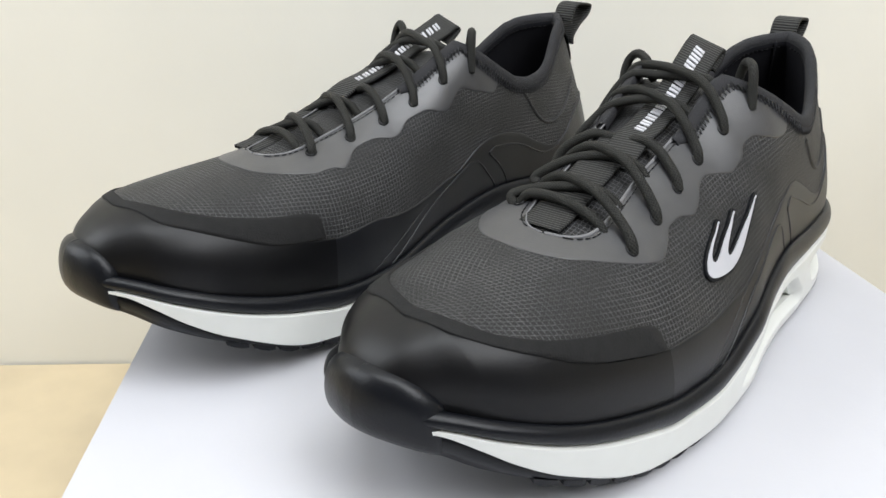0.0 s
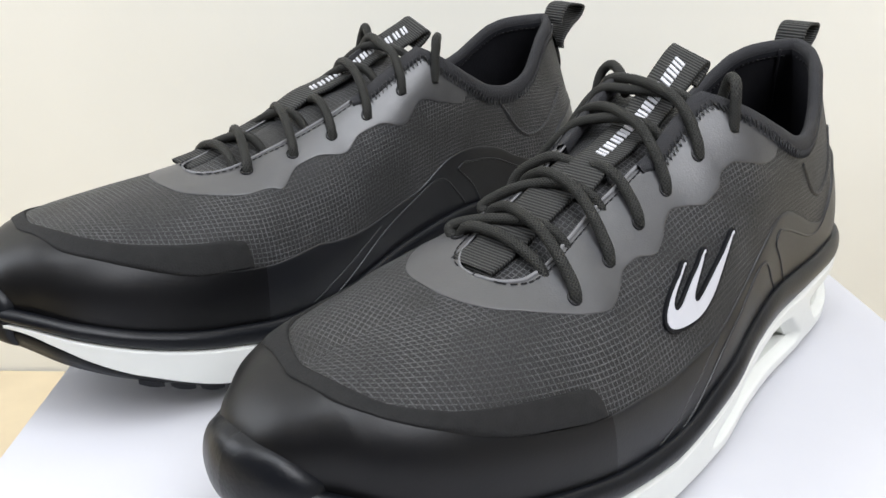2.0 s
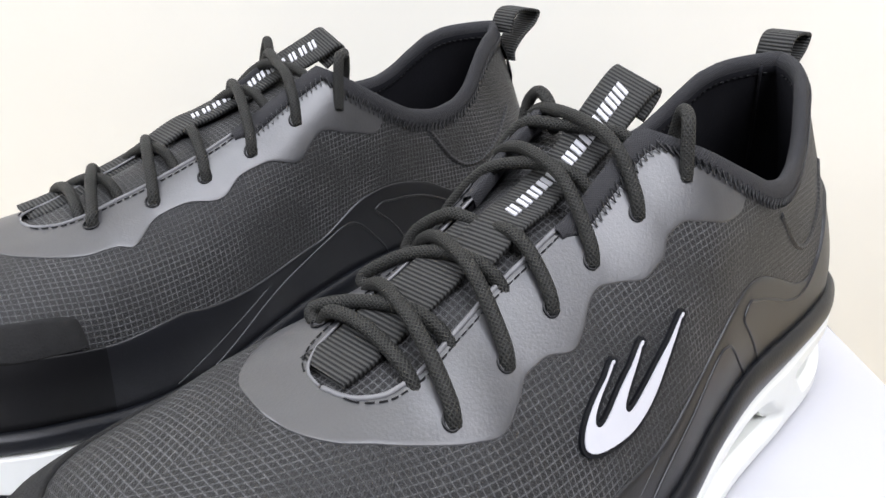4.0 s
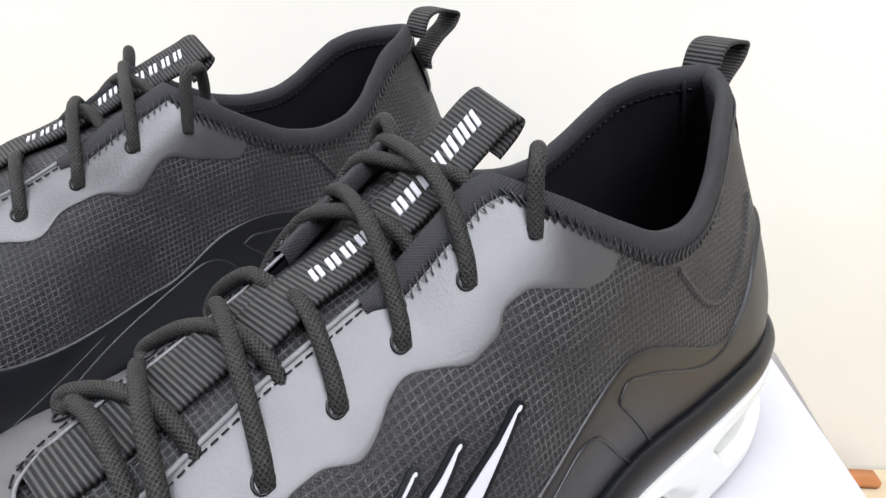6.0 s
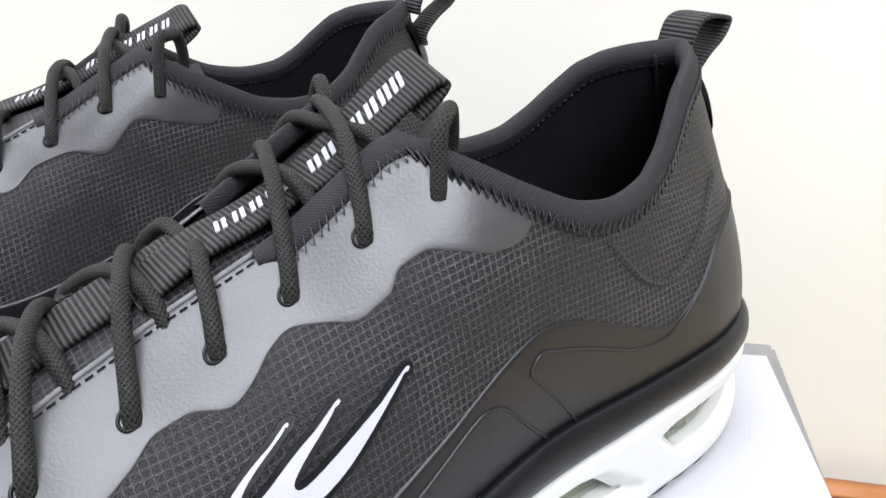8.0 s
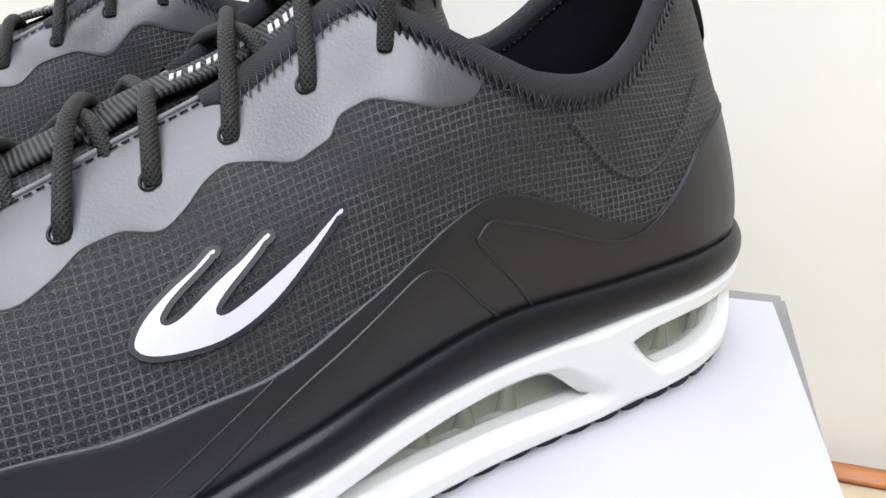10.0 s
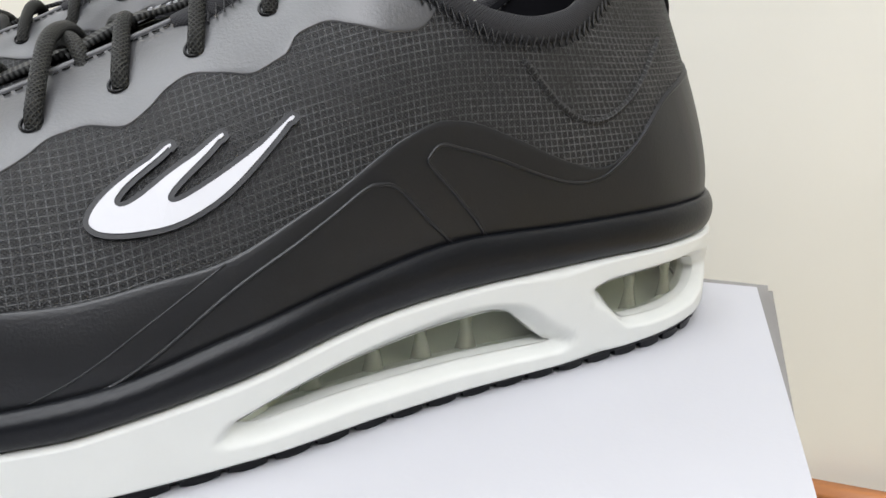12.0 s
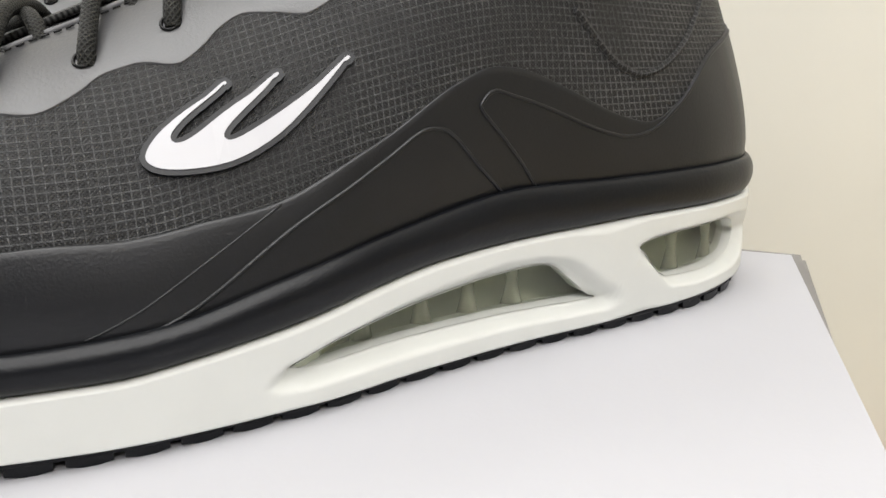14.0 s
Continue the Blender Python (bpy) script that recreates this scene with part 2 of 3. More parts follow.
M_STRIP = material("orange_wood", (0.50, 0.20, 0.07), 0.5, vary=0.15, scale=40)
bm = bmesh.new()
box(bm, -0.035, 0.035, -0.006, 0.006, 0.0, 0.006)
bmesh.ops.bevel(bm, geom=bm.edges[:], offset=0.0015, segments=2, affect="EDGES")
strip = tagged(mesh_object("wood_strip", bm, M_STRIP), "thin orange wood strip lying along the wall", "wood strip")
strip.matrix_world = pose(0.292, 0.533, TABLE_Z, 0, 0, 2.0)

# ---------------------------------------------------------------- shoe form: u from toe to heel, v to the outer side, z up
U0, U1 = 0.010, 0.327
v_out = curve_of((.010, -.010), (.0103, -.0068), (.0115, -.0025), (.0148, .0045), (.0215, .0130), (.031, .0225), (.05, .0345), (.075, .043), (.10, .048), (.13, .051), (.16, .050),
                 (.19, .0455), (.22, .0425), (.25, .0415), (.28, .0395), (.30, .0345), (.3105, .0285), (.319, .0195), (.325, .009), (.3266, .0045), (.327, .001))
v_in = curve_of((.010, -.010), (.0103, -.0133), (.0115, -.018), (.0148, -.0255), (.0210, -.0330), (.032, -.042), (.051, -.0505), (.08, -.0555), (.11, -.055), (.14, -.050),
                (.17, -.043), (.20, -.039), (.24, -.037), (.27, -.037), (.295, -.033), (.31, -.025), (.319, -.016), (.325, -.007), (.3266, -.0025), (.327, .001))
v_mid = curve_of((.010, -.010), (.05, -.008), (.10, -.004), (.20, -.003), (.30, .0), (.327, .001))
z_band = curve_of((.008, .045), (.02, .043), (.035, .0385), (.06, .0315), (.085, .027), (.105, .0245), (.13, .0257), (.155, .0313), (.18, .037), (.22, .043),
                  (.25, .0425), (.285, .0425), (.322, .042))
z_white = curve_of((.008, .040), (.02, .038), (.035, .0325), (.06, .0245), (.085, .0192), (.10, .0165), (.122, .0165), (.132, .0175), (.154, .0206), (.18, .0260), (.195, .0283),
                   (.211, .0295), (.23, .0303), (.26, .0312), (.322, .031))
z_tread = curve_of((.008, .0392), (.02, .0368), (.028, .0318), (.036, .0258), (.05, .0178), (.087, .0050), (.12, .0034), (.15, .0029), (.18, .0029), (.25, .0031), (.29, .0046), (.327, .0075))
z_floor = curve_of((.008, .032), (.02, .027), (.028, .0222), (.05, .0128), (.0875, .0016), (.105, .0), (.29, .0), (.327, .0025))
z_top = curve_of((.010, .045), (.0112, .051), (.0145, .0555), (.021, .0595), (.034, .0635), (.06, .067), (.08, .0695), (.10, .073), (.12, .0808), (.14, .0895), (.16, .0985),
                 (.18, .110), (.20, .121), (.22, .128), (.24, .133), (.27, .136), (.327, .137))
round_n = curve_of((.006, 2.8), (.04, 2.6), (.07, 2.3), (.09, 2.05), (.11, 1.88), (.13, 1.62), (.16, 1.60), (.18, 1.82), (.20, 2.15), (.23, 2.25), (.26, 2.3), (.30, 2.5), (.327, 2.6))
round_in = curve_of((.006, 2.8), (.04, 2.6), (.07, 2.65), (.09, 3.1), (.10, 3.1), (.11, 2.7), (.127, 2.3), (.144, 2.35), (.16, 2.8), (.177, 3.6), (.195, 4.2), (.21, 3.6), (.23, 2.9), (.26, 2.4), (.30, 2.5), (.327, 2.6))
round_lay_in = curve_of((.006, 2.8), (.04, 2.6), (.07, 2.4), (.09, 2.35), (.11, 2.3), (.13, 2.3), (.16, 2.5), (.18, 2.7), (.20, 2.9), (.23, 2.6), (.26, 2.4), (.30, 2.5), (.327, 2.6))
round_lay = curve_of((.006, 2.8), (.04, 2.6), (.07, 2.3), (.09, 2.05), (.11, 1.75), (.13, 1.55), (.16, 1.58), (.18, 1.7), (.20, 2.0), (.23, 2.2), (.26, 2.3), (.30, 2.5), (.327, 2.6))
z_collar = curve_of((.19, .114), (.20, .109), (.215, .101), (.23, .0955), (.245, .0940), (.26, .0955), (.275, .1005), (.29, .1085), (.305, .1165), (.327, .1215))
half_throat = curve_of((.0915, .0), (.0925, .005), (.095, .009), (.101, .0122), (.110, .0130), (.12, .0118), (.135, .0106), (.155, .0110), (.17, .0112), (.185, .0112), (.191, .0132), (.197, .0170), (.21, .022))
half_throat_in = curve_of((.0915, .0), (.0925, .005), (.095, .009), (.101, .0130), (.110, .0148), (.13, .0160), (.16, .0175), (.19, .0195), (.21, .0220))


def form(u, phi, off=0.0):
    """A point of the upper: phi runs from 0 at the outer welt over the ridge to pi at the inner one."""
    def raw(u, phi):
        n, zf, zt, vm = (round_n if phi <= math.pi / 2 else round_in)(u), z_band(u) - 0.001, z_top(u), v_mid(u)
        side = v_out(u) - 0.003 * smooth(0.010, 0.024, u) - vm if phi <= math.pi / 2 else v_in(u) + 0.003 * smooth(0.010, 0.024, u) - vm
        if phi <= math.pi / 2:
            side = max(side, 0.0)
        else:
            side = min(side, 0.0)
        c, s = abs(math.cos(phi)), abs(math.sin(phi))
        z = zf + (zt - zf) * s ** (2 / n)
        back = smooth(0.21, 0.30, u)
        shear = 0.030 * (max(z - 0.045, 0) / 0.077) ** 1.4 * back
        return Vector((u - shear + 0.0035 * (1 - smooth(0.010, 0.045, u)), vm + side * c ** (2 / n) * (1 - 0.18 * smooth(0.043, 0.10, z) * back), z))
    p = raw(u, phi)
    if off:
        e = 1e-3
        ua, ub, pa, pb = max(u - e, U0 + 1e-4), min(u + e, U1 - 1e-4), max(phi - 0.02, 0.002), min(phi + 0.02, math.pi - 0.002)
        nrm = (raw(u, pb) - raw(u, pa)).cross(raw(ub, phi) - raw(ua, phi))
        if nrm.length > 1e-12:
            nrm.normalize()
            p = p + nrm * off
    return p


def lay_phi(u, f, inner):
    """Overlay edges are given on a plainer cross-section; this carries them, at their height, onto the form."""
    k = round_in(u) / round_lay_in(u) if inner else round_n(u) / round_lay(u)
    return math.asin(min(math.sin(min(max(f, 0.0), math.pi / 2)) ** k, 1.0))


def phi_top(u, inner=False):
    n, zf, zt = (round_in if inner else round_n)(u), z_band(u) - 0.001, z_top(u)
    lim = math.pi / 2
    if u > 0.0915:
        w = (v_out(u) - 0.003 - v_mid(u)) if not inner else (v_mid(u) - v_in(u) - 0.003)
        if u < 0.21:
            lim = math.acos(min(((half_throat_in if inner else half_throat)(u) / max(w, 1e-4)) ** (n / 2), 1.0))
        if u > 0.19:
            lim = min(lim, math.asin(min(((z_collar(u) - zf) / (zt - zf)) ** (n / 2), 1.0)))
    return math.pi - lim if inner else lim


def below(u, inner, d):
    """phi, counted from its own welt, at a distance d below the upper's top edge."""
    top = math.pi - phi_top(u, True) if inner else phi_top(u)
    per = max((form(u, math.pi - top if inner else top) - form(u, math.pi - top + 0.05 if inner else top - 0.05)).length, 1e-4) / 0.05
    return top - d / per


def stations(a, b, n):
    return [a + (b - a) * (1 - math.cos(math.pi * k / n)) / 2 for k in range(n + 1)]


def ring(n=110, inset=0.0):
    """The sole's outline: outer side from toe to heel, then back along the inner side."""
    us = stations(U0, U1, n)
    pts = [(u, v_out(u)) for u in us] + [(u, v_in(u)) for u in us[-2:0:-1]]
    out = []
    for k in range(len(pts)):
        (xa, ya), (xb, yb) = pts[k - 2], pts[(k + 2) % len(pts)]
        tx, ty = xb - xa, yb - ya
        l = math.hypot(tx, ty)
        d = inset(pts[k][0]) if callable(inset) else inset
        out.append((pts[k][0], pts[k][0] + ty / l * d, pts[k][1] - tx / l * d))
    return out


# overlay edges on the form
eyestay_out = curve_of((.0784, 1.57), (.0795, 1.43), (.091, 1.149), (.10, 1.02), (.1084, .924), (.1157, .872), (.1231, .909), (.1291, .954), (.1344, .947), (.1431, .879),
                       (.1477, .902), (.1524, .947), (.1564, .962), (.1631, .909), (.1711, .835), (.1771, .835), (.1804, .879), (.1858, .865), (.1918, .79), (.2011, .678),
                       (.2078, .648), (.2124, .693), (.2135, .76))
eyestay_in = curve_of((.0784, 1.57), (.081, 1.40), (.089, 1.25), (.096, 1.15), (.1105, 1.0), (.1151, .917), (.1249, .99), (.1335, .962), (.1467, .82), (.1539, .887), (.1625, .857), (.175, .686),
                      (.1829, .76), (.1948, .603), (.208, .50), (.2135, .62))
side_out = curve_of((.0285, 1.57), (.0308, 1.134), (.037, .84), (.0472, .633), (.0657, .446), (.0917, .394), (.1124, .409), (.1264, .394), (.1397, .371), (.1571, .326), (.1724, .340),
                    (.1898, .349), (.2071, .356), (.2164, .326), (.2323, .237), (.2521, .14), (.262, .117), (.2725, .147), (.2936, .259), (.314, .319), (.327, .34))
side_in = curve_of((.0285, 1.57), (.0321, 1.30), (.036, .95), (.0459, .75), (.0696, .514), (.0914, .425), (.1236, .364), (.1309, .32), (.1526, .222), (.1724, .185), (.1803, .17), (.2007, .207), (.2158, .215),
                   (.2318, .20), (.2505, .14), (.262, .117), (.2725, .147), (.2936, .259), (.314, .319), (.327, .34))
cap_out = curve_of((.394, .0914), (.446, .0657), (.633, .0472), (.84, .037), (1.134, .0308), (1.571, .0285))
cap_in = curve_of((.438, .0914), (.514, .0696), (.75, .0459), (.95, .036), (1.30, .0321), (1.571, .0285))
guard_out = curve_of((.394, .0967), (.476, .0962), (.57, .094), (.60, .088), (.648, .0685), (.76, .0500), (1.007, .0378), (1.447, .0328), (1.571, .0322))
guard_in = curve_of((.438, .0940), (.48, .0937), (.60, .0925), (.66, .086), (.745, .0709), (.87, .0545), (1.10, .0425), (1.335, .0365), (1.571, .0322))
EYES = (.1071, .126, .1435, .1599, .1765, .1925)
eye_out = curve_of((.107, .0213), (.126, .0199), (.1435, .0187), (.16, .0181), (.1765, .0198), (.1925, .0233), (.21, .026))
eye_in = curve_of((.107, -.0248), (.126, -.0270), (.1435, -.0282), (.16, -.0295), (.1765, -.0310), (.1925, -.0328), (.21, -.034))
# openings of the midsole: edges of the holes, and of the hollows round them
win_hi = curve_of((.1565, .0112), (.166, .0143), (.18, .0172), (.195, .0195), (.211, .0212), (.2245, .0217), (.2295, .0207), (.2357, .0160), (.2445, .0098), (.252, .0155), (.2597, .0215), (.264, .0230),
                  (.278, .0240), (.295, .0243), (.306, .0225), (.312, .0175), (.327, .0175))
win_lo = curve_of((.1565, .0112), (.159, .0103), (.166, .0106), (.18, .0111), (.195, .0110), (.211, .0108), (.2287, .0102), (.2445, .0098), (.252, .0155), (.2597, .0215), (.2643, .0165), (.2715, .0112),
                  (.2875, .0108), (.30, .0118), (.308, .0145), (.312, .0175), (.327, .0175))
HOLES = [[(u, f(u)) for f, us in ((win_lo, np.linspace(a, b, 24)), (win_hi, np.linspace(b, a, 24))) for u in us] for a, b in ((.1565, .2445), (.2597, .312))]
HOLLOWS = [[(.1500, .0085), (.153, .0068), (.160, .0066), (.18, .0072), (.211, .0074), (.2477, .0066), (.2532, .0083), (.2432, .017), (.2345, .0235), (.222, .0256), (.211, .0256), (.195, .0236), (.18, .0208),
            (.166, .0176), (.155, .0138), (.1508, .0108)],
           [(.2534, .0240), (.259, .0181), (.2694, .0092), (.28, .0082), (.30, .0090), (.313, .0125), (.3165, .018), (.313, .0245), (.30, .0272), (.278, .0268), (.262, .0260)]]


def edge_distance(poly, u, z):
    """Distance to a closed outline, above zero inside it."""
    a = np.array(poly)
    b = np.roll(a, -1, 0)
    p, d = np.array((u, z)), b - a
    t = np.clip(((p - a) * d).sum(1) / np.maximum((d * d).sum(1), 1e-14), 0, 1)
    far_off = np.sqrt((((a + d * t[:, None]) - p) ** 2).sum(1)).min()
    over = (a[:, 1] > z) != (b[:, 1] > z)
    cross = a[:, 0] + (z - a[:, 1]) / np.where(d[:, 1] == 0, 1e-12, d[:, 1]) * d[:, 0]
    return far_off if (over & (u < cross)).sum() % 2 else -far_off


def hollow(u, z):
    """How far the midsole's wall lies behind its outline."""
    depth = 0.0
    if u > 0.149:
        for hole, rim in zip(HOLES, HOLLOWS):
            d_rim = edge_distance(rim, u, z)
            if d_rim > 0:
                d_hole = max(-edge_distance(hole, u, z), 0.0)
                depth = max(depth, 0.0044 * smooth(0.0, 1.0, d_rim / (d_rim + d_hole + 1e-9)))
    return depth - 0.0010


def crown(u, v):
    """Height of the form over a place."""
    n, zf, zt, vm = (round_n if v >= v_mid(u) else round_in)(u), z_band(u) - 0.001, z_top(u), v_mid(u)
    w = (v_out(u) - 0.003 - vm) if v >= vm else (vm - v_in(u) - 0.003)
    return zf + (zt - zf) * max(1 - min(abs((v - vm) / w), 1.0) ** n, 0.0) ** (1 / n)


def top_at(u, v):
    """Height of the upper or, between the throat's edges, of the flatter tongue."""
    z = crown(u, v)
    if 0.095 < u < 0.214:
        vm, eo, ei = v_mid(u), half_throat(u), half_throat_in(u)
        if vm - ei < v < vm + eo:
            t = (v - vm + ei) / (ei + eo)
            flat = crown(u, vm - ei) * (1 - t) + crown(u, vm + eo) * t + (0.010 - 0.018 * smooth(0.165, 0.195, u)) * t * (1 - t)
            k = smooth(0.095, 0.105, u)
            z = z * (1 - k) + min(flat, z) * k
    return z


def make_shoe(side, label, lacing, emblem):
    """One shoe; side 1 has its outer side towards -y, side -1 is its mirror image. lacing: the side (1 outer) to which the crossing cords run."""
    shoe = tagged(new("sneaker"), label, "shoe", "pair of sneakers")

    def at(p):
        return (p[0], -p[1] * side, p[2])

    def mix(f, g, t, d=0.0):
        return lambda u: f(u) * (1 - t) + g(u) * t + d

    def profile(name, steps, mat, lbl=""):
        b = bmesh.new()
        rows = []
        for zf, inset in steps:
            r = [at((x, y, zf(u))) for u, x, y in ring(inset=inset)]
            rows.append(r + r[:1])
        grid(b, rows)
        return part(name, b, mat, shoe, lbl)

    def overlay(name, us, lo, hi, mat, lbl="", thick=0.0008, n=20, open_start=False, open_end=False, parent=None):
        """A thin sheet lying on the form between two edges; lo and hi give phi for each u and side."""
        b = bmesh.new()
        for inner in (False, True):
            rows = []
            for u in us:
                a, c = lo(u, inner), hi(u, inner)
                if c < a + 1e-4:
                    c = a + 1e-4
                ts = list(np.linspace(0, 1, n))
                e = min(0.0004 / max((form(u, a + 0.05) - form(u, a)).length / 0.05, 1e-3), (c - a) * 0.05)
                row = [(a, 0.0), (a + e * 0.4, thick * 0.8)] + [(a + e + (c - a - 2 * e) * t, thick) for t in ts] + ([(c - e * 0.4, thick), (c, thick)] if c > math.pi / 2 - 1e-3 else [(c - e * 0.4, thick * 0.8), (c, 0.0)])
                rows.append([at(form(u, math.pi - p if inner else p, o)) for p, o in row])
            first = [at(form(us[0], math.pi - p if inner else p, 0.0)) for p, o in [(lo(us[0], inner) + (hi(us[0], inner) - lo(us[0], inner)) * t, 0) for t in [0, 0] + ts + [1, 1]]]
            last = [at(form(us[-1], math.pi - p if inner else p, 0.0)) for p, o in [(lo(us[-1], inner) + (hi(us[-1], inner) - lo(us[-1], inner)) * t, 0) for t in [0, 0] + ts + [1, 1]]]
            grid(b, ([] if open_start else [first]) + rows + ([] if open_end else [last]))
        return part(name, b, mat, parent or shoe, lbl)

    def seam(name, pts, radius, off, mat, lbl="", inner=False, parent=None):
        b = bmesh.new()
        p = spline([(u, f, 0) for u, f in pts], 10)
        tube(b, [at(form(q[0], math.pi - lay_phi(q[0], q[1] * (0.52 + 0.48 * smooth(0.205, 0.245, q[0])), True) if inner else lay_phi(q[0], q[1], False), off)) for q in p], radius, 6)
        return part(name, b, mat, parent or shoe, lbl)

    # ---- sole
    lift = 0.0017
    outsole = profile("outsole", [(mix(z_floor, z_tread, 0, lift), 0.022), (mix(z_floor, z_tread, 0, lift), 0.002), (mix(z_floor, z_tread, 0.6), 0.0008), (z_tread, 0.0008), (z_tread, 0.006)],
                      M_RUBBER, "black rubber outsole with tread lugs")
    rg0, rg1 = ring(n=170, inset=0.0010), ring(n=170, inset=0.011)
    n_r, k = len(rg0), 3
    arc = [0.0]
    for a, c in zip(rg0, rg0[1:]):
        arc.append(arc[-1] + math.hypot(a[1] - c[1], a[2] - c[2]))
    pitch = 0.0104
    for step in range(int(arc[-1] / pitch)):
        lo_a, hi_a = step * pitch, step * pitch + pitch * 0.80
        rows = []
        for q in np.linspace(lo_a, hi_a, 4):
            k = min(int(np.searchsorted(arc, q)), n_r - 1)
            f = (q - arc[k - 1]) / max(arc[k] - arc[k - 1], 1e-9) if k else 0.0
            e0 = [rg0[k - 1][j] * (1 - f) + rg0[k][j] * f for j in range(3)] if k else rg0[0]
            e1 = [rg1[k - 1][j] * (1 - f) + rg1[k][j] * f for j in range(3)] if k else rg1[0]
            z0 = z_floor(e0[0])
            taper = 0.0006 if q in (lo_a, hi_a) else 0.0
            rows.append([at(c) for c in ((e0[1], e0[2], z0 + lift + 0.0006), (e0[1], e0[2], z0 + taper), (e1[1], e1[2], z0 + taper), (e1[1], e1[2], z0 + lift + 0.0006))])
        if e0[0] < 0.045:
            continue
        b = bmesh.new()
        vs = grid(b, rows)
        b.faces.new(vs[0])
        b.faces.new(vs[-1])
        part("lug", b, M_RUBBER, outsole, flat=True)

    def seam_z(u):
        return z_tread(u) * 0.55 + z_white(u) * 0.45

    def edge_lo(u):
        return seam_z(u) * (1 - smooth(0.12, 0.1565, u)) + win_lo(u) * smooth(0.12, 0.1565, u)

    def edge_hi(u):
        return seam_z(u) * (1 - smooth(0.12, 0.1565, u)) + win_hi(u) * smooth(0.12, 0.1565, u)
    fine = ring(n=300)
    b = bmesh.new()
    for lo, hi, ends in ((z_tread, edge_lo, ((0.0, 0.010), (0.0, 0.002))), (z_white, edge_hi, ((0.0, 0.010), (0.0, 0.002)))):
        rows = [[] for _ in range(18)]
        for k, (u, x, y) in enumerate(fine):
            nx, ny = ring_normal(fine, k)
            za, zb = lo(u), hi(u)
            for j, t in enumerate([0.0, 0.0] + list(np.linspace(0.04, 1.0, 16) ** 0.9)):
                d = ends[j][1] if j < 2 else hollow(u, za + (zb - za) * t)
                rows[j].append(at((x - nx * d, y - ny * d, za + (zb - za) * t)))
        grid(b, [r + r[:1] for r in rows])
    midsole = part("midsole", b, M_WHITE, shoe, "white foam midsole with openings at the heel")
    for hole in HOLES:
        for inner in (False, True):
            rows = [[], []]
            for u, z in hole + hole[:1]:
                v, sg = (v_in(u), -1) if inner else (v_out(u), 1)
                slope = ((v_in if inner else v_out)(u + 0.001) - (v_in if inner else v_out)(u - 0.001)) / 0.002
                l = math.hypot(1, slope)
                for r, d in zip(rows, (0.0028, 0.0100)):
                    r.append(at((u + sg * slope / l * d, v - sg * d / l, z)))
            b = bmesh.new()
            grid(b, rows)
            part("opening_lip", b, M_WHITE, midsole, "white inner lip of the opening")
    # air cushion behind the openings
    b = bmesh.new()
    rows = []
    for z, ins in ((0.0075, 0.0095), (0.0085, 0.0072), (0.013, 0.0056), (0.018, 0.0056), (0.0225, 0.0066), (0.0260, 0.0095)):
        rg = [e for e in ring(inset=ins) if e[0] > 0.15]
        rows.append([at((x, y, z)) for u, x, y in rg])
    grid(b, rows)
    air = part("air_cushion", b, M_AIR, shoe, "clear greenish air cushion")
    b = bmesh.new()
    rows = []
    for z, ins in ((0.006, 0.010), (0.0125, 0.019), (0.020, 0.019), (0.027, 0.010)):
        rg = [e for e in ring(inset=lambda u, d=ins: 0.003 + (d - 0.003) * smooth(0.156, 0.185, u)) if e[0] > 0.148]
        rows.append([at((x, y, z)) for u, x, y in rg])
    grid(b, rows)
    part("cushion_core", b, M_CORE, shoe, "grey green inner wall of the cushion")
    for u in (.176, .193, .207, .221, .279, .296):
        for inner in (False, True):
            v0 = (v_in(u) + 0.0105) if inner else (v_out(u) - 0.0105)
            b = bmesh.new()
            grid(b, [[at((u + r * math.cos(t), v0 + r * math.sin(t), z)) for t in np.linspace(0, 2 * math.pi, 11)]
                     for r, z in ((0.0040, 0.0080), (0.0026, 0.0120), (0.0015, 0.0165), (0.0024, 0.0215), (0.0036, 0.0250))])
            part("air_pillar", b, M_PILLAR, air, "clear conical pillar")
    profile("welt", [(mix(z_white, z_band, 0.0), 0.006)] + [(mix(z_white, z_band, 0.5 - 0.5 * math.cos(a)), 0.0020 - 0.0034 * math.sin(a)) for a in np.linspace(0.12, 3.0, 11)]
            + [(mix(z_white, z_band, 1.0, -0.0012), 0.0042)], M_RUBBER, "black rounded welt")
    # ---- toe bumper
    rg = ring(n=170)
    n_out = next(k for k, e in enumerate(rg) if e[0] > 0.0208)
    n_in = next(k for k, e in enumerate(rg) if e[0] > 0.0180)
    idx = list(range(-n_in, n_out + 1))
    rows = []
    for k in idx:
        w = k / (n_out if k > 0 else n_in)
        bulge = max(1 - abs(w) ** 9, 0.0) ** 0.5
        u, x, y = rg[k]
        x2, y2 = ring_normal(rg, k)
        zt = z_band(u) + 0.0075 * (1 - abs(w) ** 4) + 0.0008
        zb = z_floor(u) + 0.0012
        row = []
        for a in np.linspace(-0.18, math.pi + 0.1, 15):
            h = 0.5 - 0.5 * math.cos(min(max(a, 0), math.pi))
            o = -0.004 + (0.0057 * bulge + 0.0006) * max(math.sin(a), -0.3) ** (0.6 if math.sin(a) > 0 else 1) if math.sin(a) > 0 else -0.0045
            lean = 0.0012 * h * h
            row.append(at((x + x2 * (o - lean), y + y2 * (o - lean), zb + (zt - zb) * h)))
        rows.append(row)
    b = bmesh.new()
    grid(b, rows)
    part("toe_bumper", b, M_RUBBER, shoe, "black rubber toe bumper")
    # ---- upper
    b = bmesh.new()
